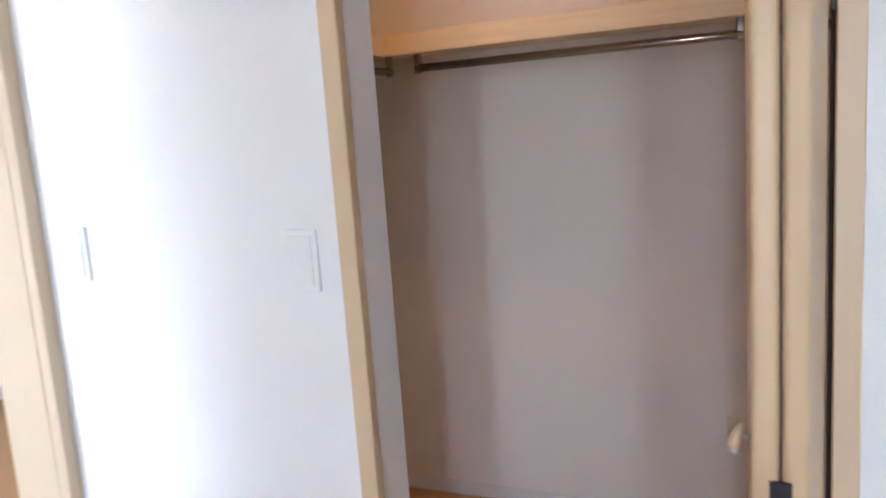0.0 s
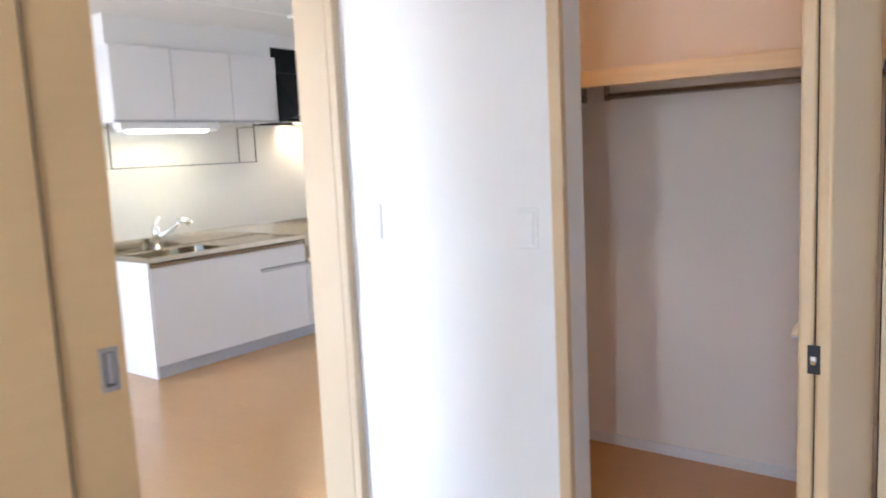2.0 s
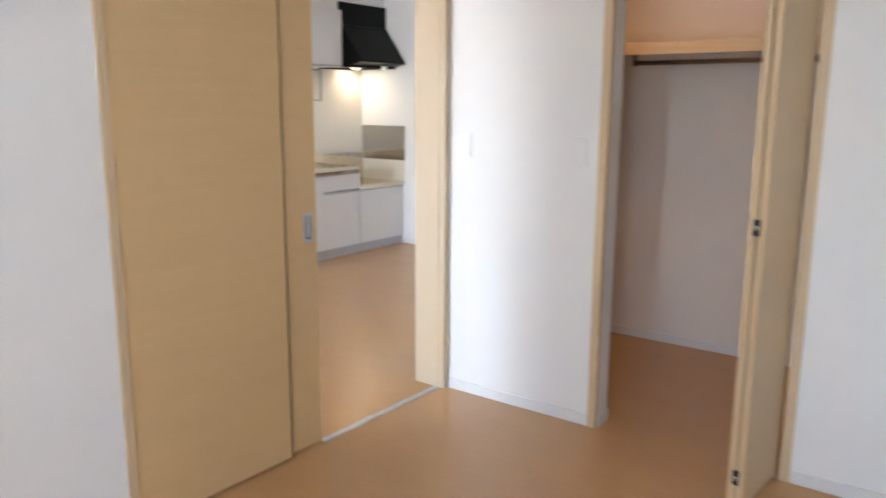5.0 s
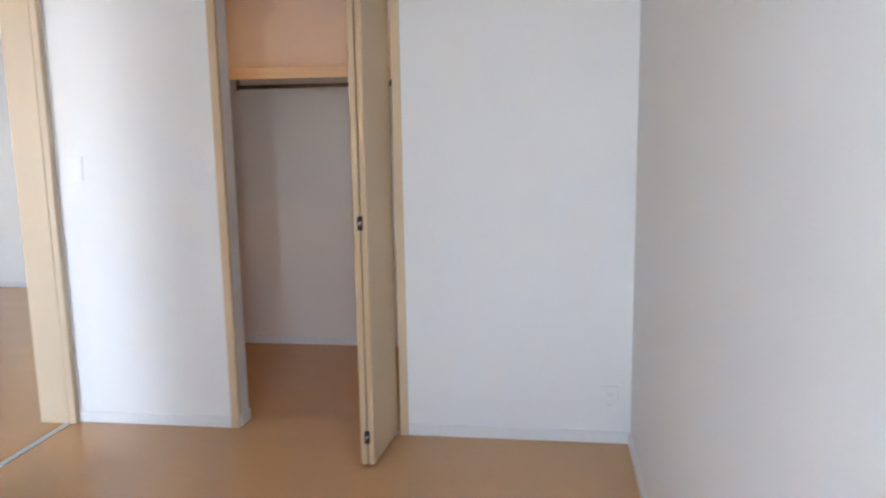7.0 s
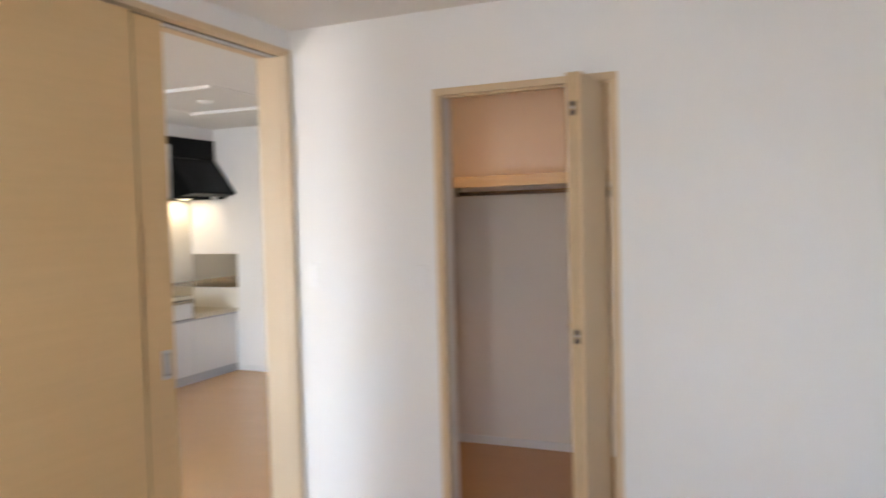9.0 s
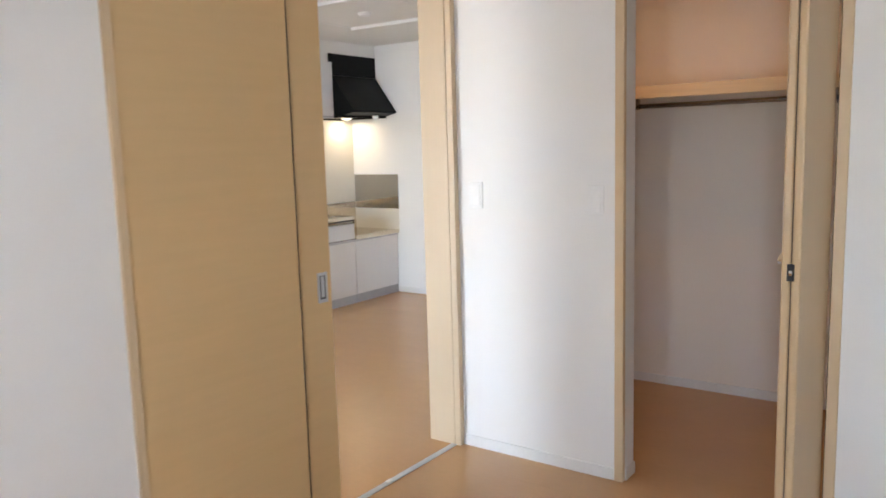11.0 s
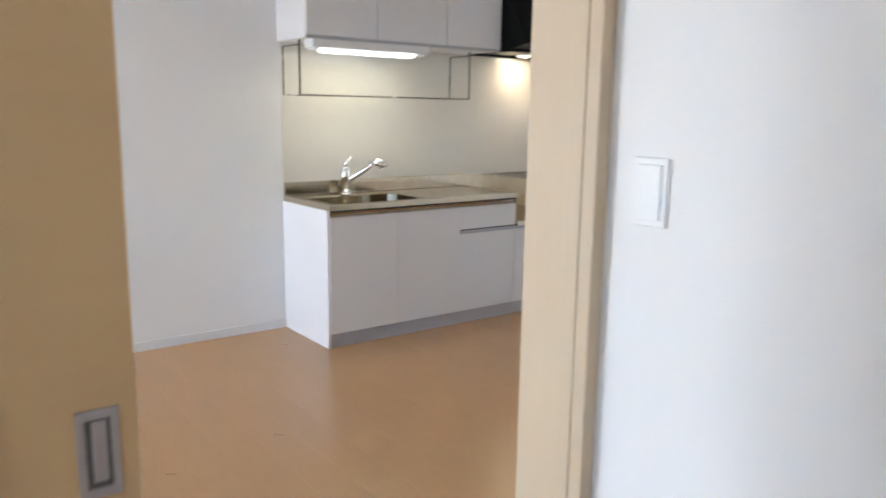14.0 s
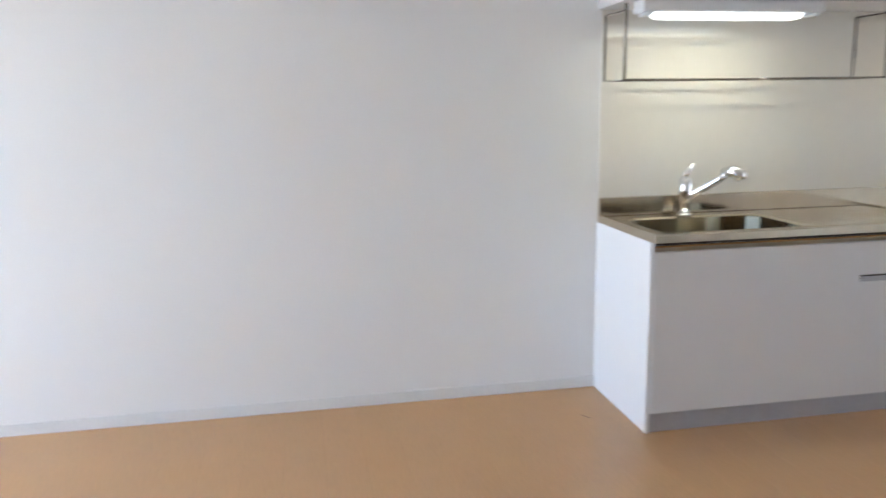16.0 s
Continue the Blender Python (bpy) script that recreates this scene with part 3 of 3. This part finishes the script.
light = thing("worktop_light", (-2.955, 1.24, UZ0), "slim white strip light glowing under the cupboards", "lamp")
part("housing", slab((-3.010, 0.930, 1.652), (-2.905, 1.715, UZ0), 0.008), PLASTIC, light)
for y in (0.948, 1.678):
    part("end_cap", slab((-3.000, y, 1.640), (-2.912, y + 0.022, 1.6525), 0.004), PLASTIC, light)
part("diffuser", loft([rounded(-2.9535, 1.310, 0.077, 0.660, 0.03, 1.6525), rounded(-2.9535, 1.310, 0.077, 0.655, 0.03, 1.640), rounded(-2.9535, 1.310, 0.060, 0.625, 0.028, 1.631), rounded(-2.9535, 1.310, 0.030, 0.585, 0.014, 1.627)]), TUBE, light, "glowing white diffuser")

# Wire rack under the cupboards
RX, RY0, RY1, RZ0, RZ1 = -3.050, 0.921, 2.141, 1.399, 1.674
rack = thing("dish_rack", (-3.15, 1.53, RZ0), "thin steel wire dish rack hung under the cupboards", "rack")
for y in (RY0, RY1):
    part("post", slab((RX - 0.003, y - 0.006, RZ0 - 0.004), (RX + 0.003, y + 0.006, UZ0), 0.001, 1), RACK, rack)
    part("back_post", slab((KIT + 0.006, y - 0.009, RZ0), (KIT + 0.010, y + 0.001, RZ1), 0.001, 1), RACK, rack)
    part("side_wire", tube([(RX, y, RZ1), (KIT + 0.008, y - 0.004, RZ1)], 0.0032, 8), RACK, rack)
    part("side_wire", tube([(RX, y, RZ0), (KIT + 0.008, y - 0.004, RZ0)], 0.0026, 8), CHROME, rack)
for x, thick in ((RX, 0.0040), (-3.150, 0.0034), (-3.205, 0.0034)):
    bar = part("rail", tube([(x, RY0, RZ0), (x, RY1, RZ0)], thick, 8), RACK, rack)
    part("joint", tube([(x, 1.535, RZ0), (x, 1.575, RZ0)], thick + 0.0024, 10), CHROME, bar)

# Range hood
HY0, HY1, HB = SINK1 + 0.010, KIT_END - 0.010, 1.706
hood = thing("range_hood", (-2.95, 2.6, HB), "black range hood with sloping front and lit lamp", "range hood")
part("body", prism([(KIT, HB + 0.014), (-2.790, HB + 0.014), (-2.674, HB + 0.038), (-2.672, HB + 0.054), (-2.918, 2.085), (KIT, 2.085)], HY0, HY1, 0.003), BLACK, hood)
part("cover_panel", slab((-2.929, HY0, 2.0865), (-2.916, HY1, 2.278), 0.001, 1), BLACK, hood, "black cover panel over the hood")
part("cover_flange", slab((-2.929, HY0 - 0.030, 2.200), (-2.914, HY0 - 0.001, 2.280), 0.001, 1), BLACK, hood)
part("rim", boxes(((KIT, HY0, HB - 0.004), (-2.800, HY0 + 0.012, HB + 0.014)), ((KIT, HY1 - 0.012, HB - 0.004), (-2.800, HY1, HB + 0.014)), ((-2.812, HY0 + 0.012, HB - 0.004), (-2.800, HY1 - 0.012, HB + 0.014)), ((KIT + 0.006, HY0 + 0.012, HB - 0.010), (KIT + 0.016, HY1 - 0.012, HB + 0.014))), BLACK, hood)
part("filter", slab((-3.20, 2.33, HB + 0.004), (-2.90, 2.62, HB + 0.0135), 0.002, 1), DARK, hood)
lamp = part("lamp_ring", tube([(-3.14, 2.71, HB + 0.0135), (-3.14, 2.71, HB + 0.002)], [0.062, 0.058], 24), ALUMINIUM, hood)
part("bulb", tube([(-3.14, 2.71, HB + 0.001), (-3.14, 2.71, HB - 0.002), (-3.14, 2.71, HB - 0.010)], [0.050, 0.048, 0.030], 24), BULB, lamp, "glowing warm bulb")
part("oil_cup", tube([(-2.775, 2.71, HB + 0.016), (-2.775, 2.71, HB - 0.008), (-2.775, 2.71, HB - 0.014)], [0.030, 0.029, 0.024], 18), PLASTIC, hood, "pale oil cup")
part("control_label", slab((-2.6735, 2.76, HB + 0.034), (-2.6712, 2.86, HB + 0.044)), DARK, hood)

# Small fittings in the kitchen
box_on_wall = thing("wall_terminal", (KIT, 0.262, 1.842), "small white plastic terminal high on the wall", "wall terminal")
part("plate", slab((KIT, 0.225, 1.842), (KIT + 0.010, 0.299, 1.960), 0.003), PLASTIC, box_on_wall)
part("cover", slab((KIT + 0.010, 0.238, 1.858), (KIT + 0.026, 0.286, 1.943), 0.004), PLASTIC, box_on_wall)

hatch = thing("ceiling_hatch", (-1.795, 1.43, TOP), "white ceiling hatch with a thin metal frame", "hatch")
A0, A1, B0, B1, HT = -2.30, -1.29, 0.945, 1.915, TOP - 0.022
part("frame", boxes(((A0, B0, HT), (A1, B0 + 0.022, TOP)), ((A0, B1 - 0.022, HT), (A1, B1, TOP)), ((A0, B0 + 0.022, TOP - 0.003), (A0 + 0.010, B1 - 0.022, TOP)), ((A1 - 0.010, B0 + 0.022, TOP - 0.003), (A1, B1 - 0.022, TOP))), PLASTIC, hatch)
rose = thing("ceiling_rose", (-1.775, 1.460, TOP), "small round white ceiling lamp socket", "lamp socket")
part("plate", tube([(-1.775, 1.460, TOP), (-1.775, 1.460, TOP - 0.010), (-1.775, 1.460, TOP - 0.024)], [0.05, 0.05, 0.038], 24), PLASTIC, rose)

# Short dark scuffs on the kitchen floor
for x, y, turn in ((-1.82, 0.184, 40), (-2.925, 0.736, 35), (-1.73, -0.283, 60)):
    structure("floor_scuff", turned(boxes(((x - 0.022, y - 0.0016, 0.0), (x + 0.022, y + 0.0016, 0.0006))), Vector((x, y, 0)), turn), SUBFLOOR, "short dark scuff on the kitchen floor", "scuff")

# Floorboards, laid along x with fine joints
BOARD_W, BOARD_L, GAPW = 0.1515, 1.818, 0.0003


def floorboards(x0, x1, y0, y1):
    """Boards that run along x in one bond through all rooms, cut to the room."""
    meshes = {}
    row = math.floor((y0 + 0.820) / BOARD_W)
    while row * BOARD_W - 0.820 < y1 - 0.004:
        c, d = max(row * BOARD_W - 0.820, y0), min((row + 1) * BOARD_W - 0.820, y1)
        x = -7.2 + (row * 5 % 12) * BOARD_L / 12
        while x < x1 and d - c > 0.004:
            a, b = max(x, x0), min(x + BOARD_L, x1)
            if b - a > 0.004:
                key = (round(b - a, 3), round(d - c, 3))
                if key not in meshes:
                    meshes[key] = mesh_of("floorboard", slab((GAPW / 2, GAPW / 2, -0.012), (b - a - GAPW / 2, d - c - GAPW / 2, 0)), FLOOR)
                ob = new("floorboard", meshes[key])
                ob.parent, ob.location = floor, (a, c, 0)
            x += BOARD_L
        row += 1


floorboards(0, RIGHT, FRONT, 0)
floorboards(0.809, 1.570, 0, CLOSET_FRONT)
floorboards(0, CLOSET_RIGHT, CLOSET_FRONT, CLOSET_BACK)
floorboards(KIT, -WALL, FRONT, KIT_END)
floorboards(-WALL, 0, -1.690, 0)
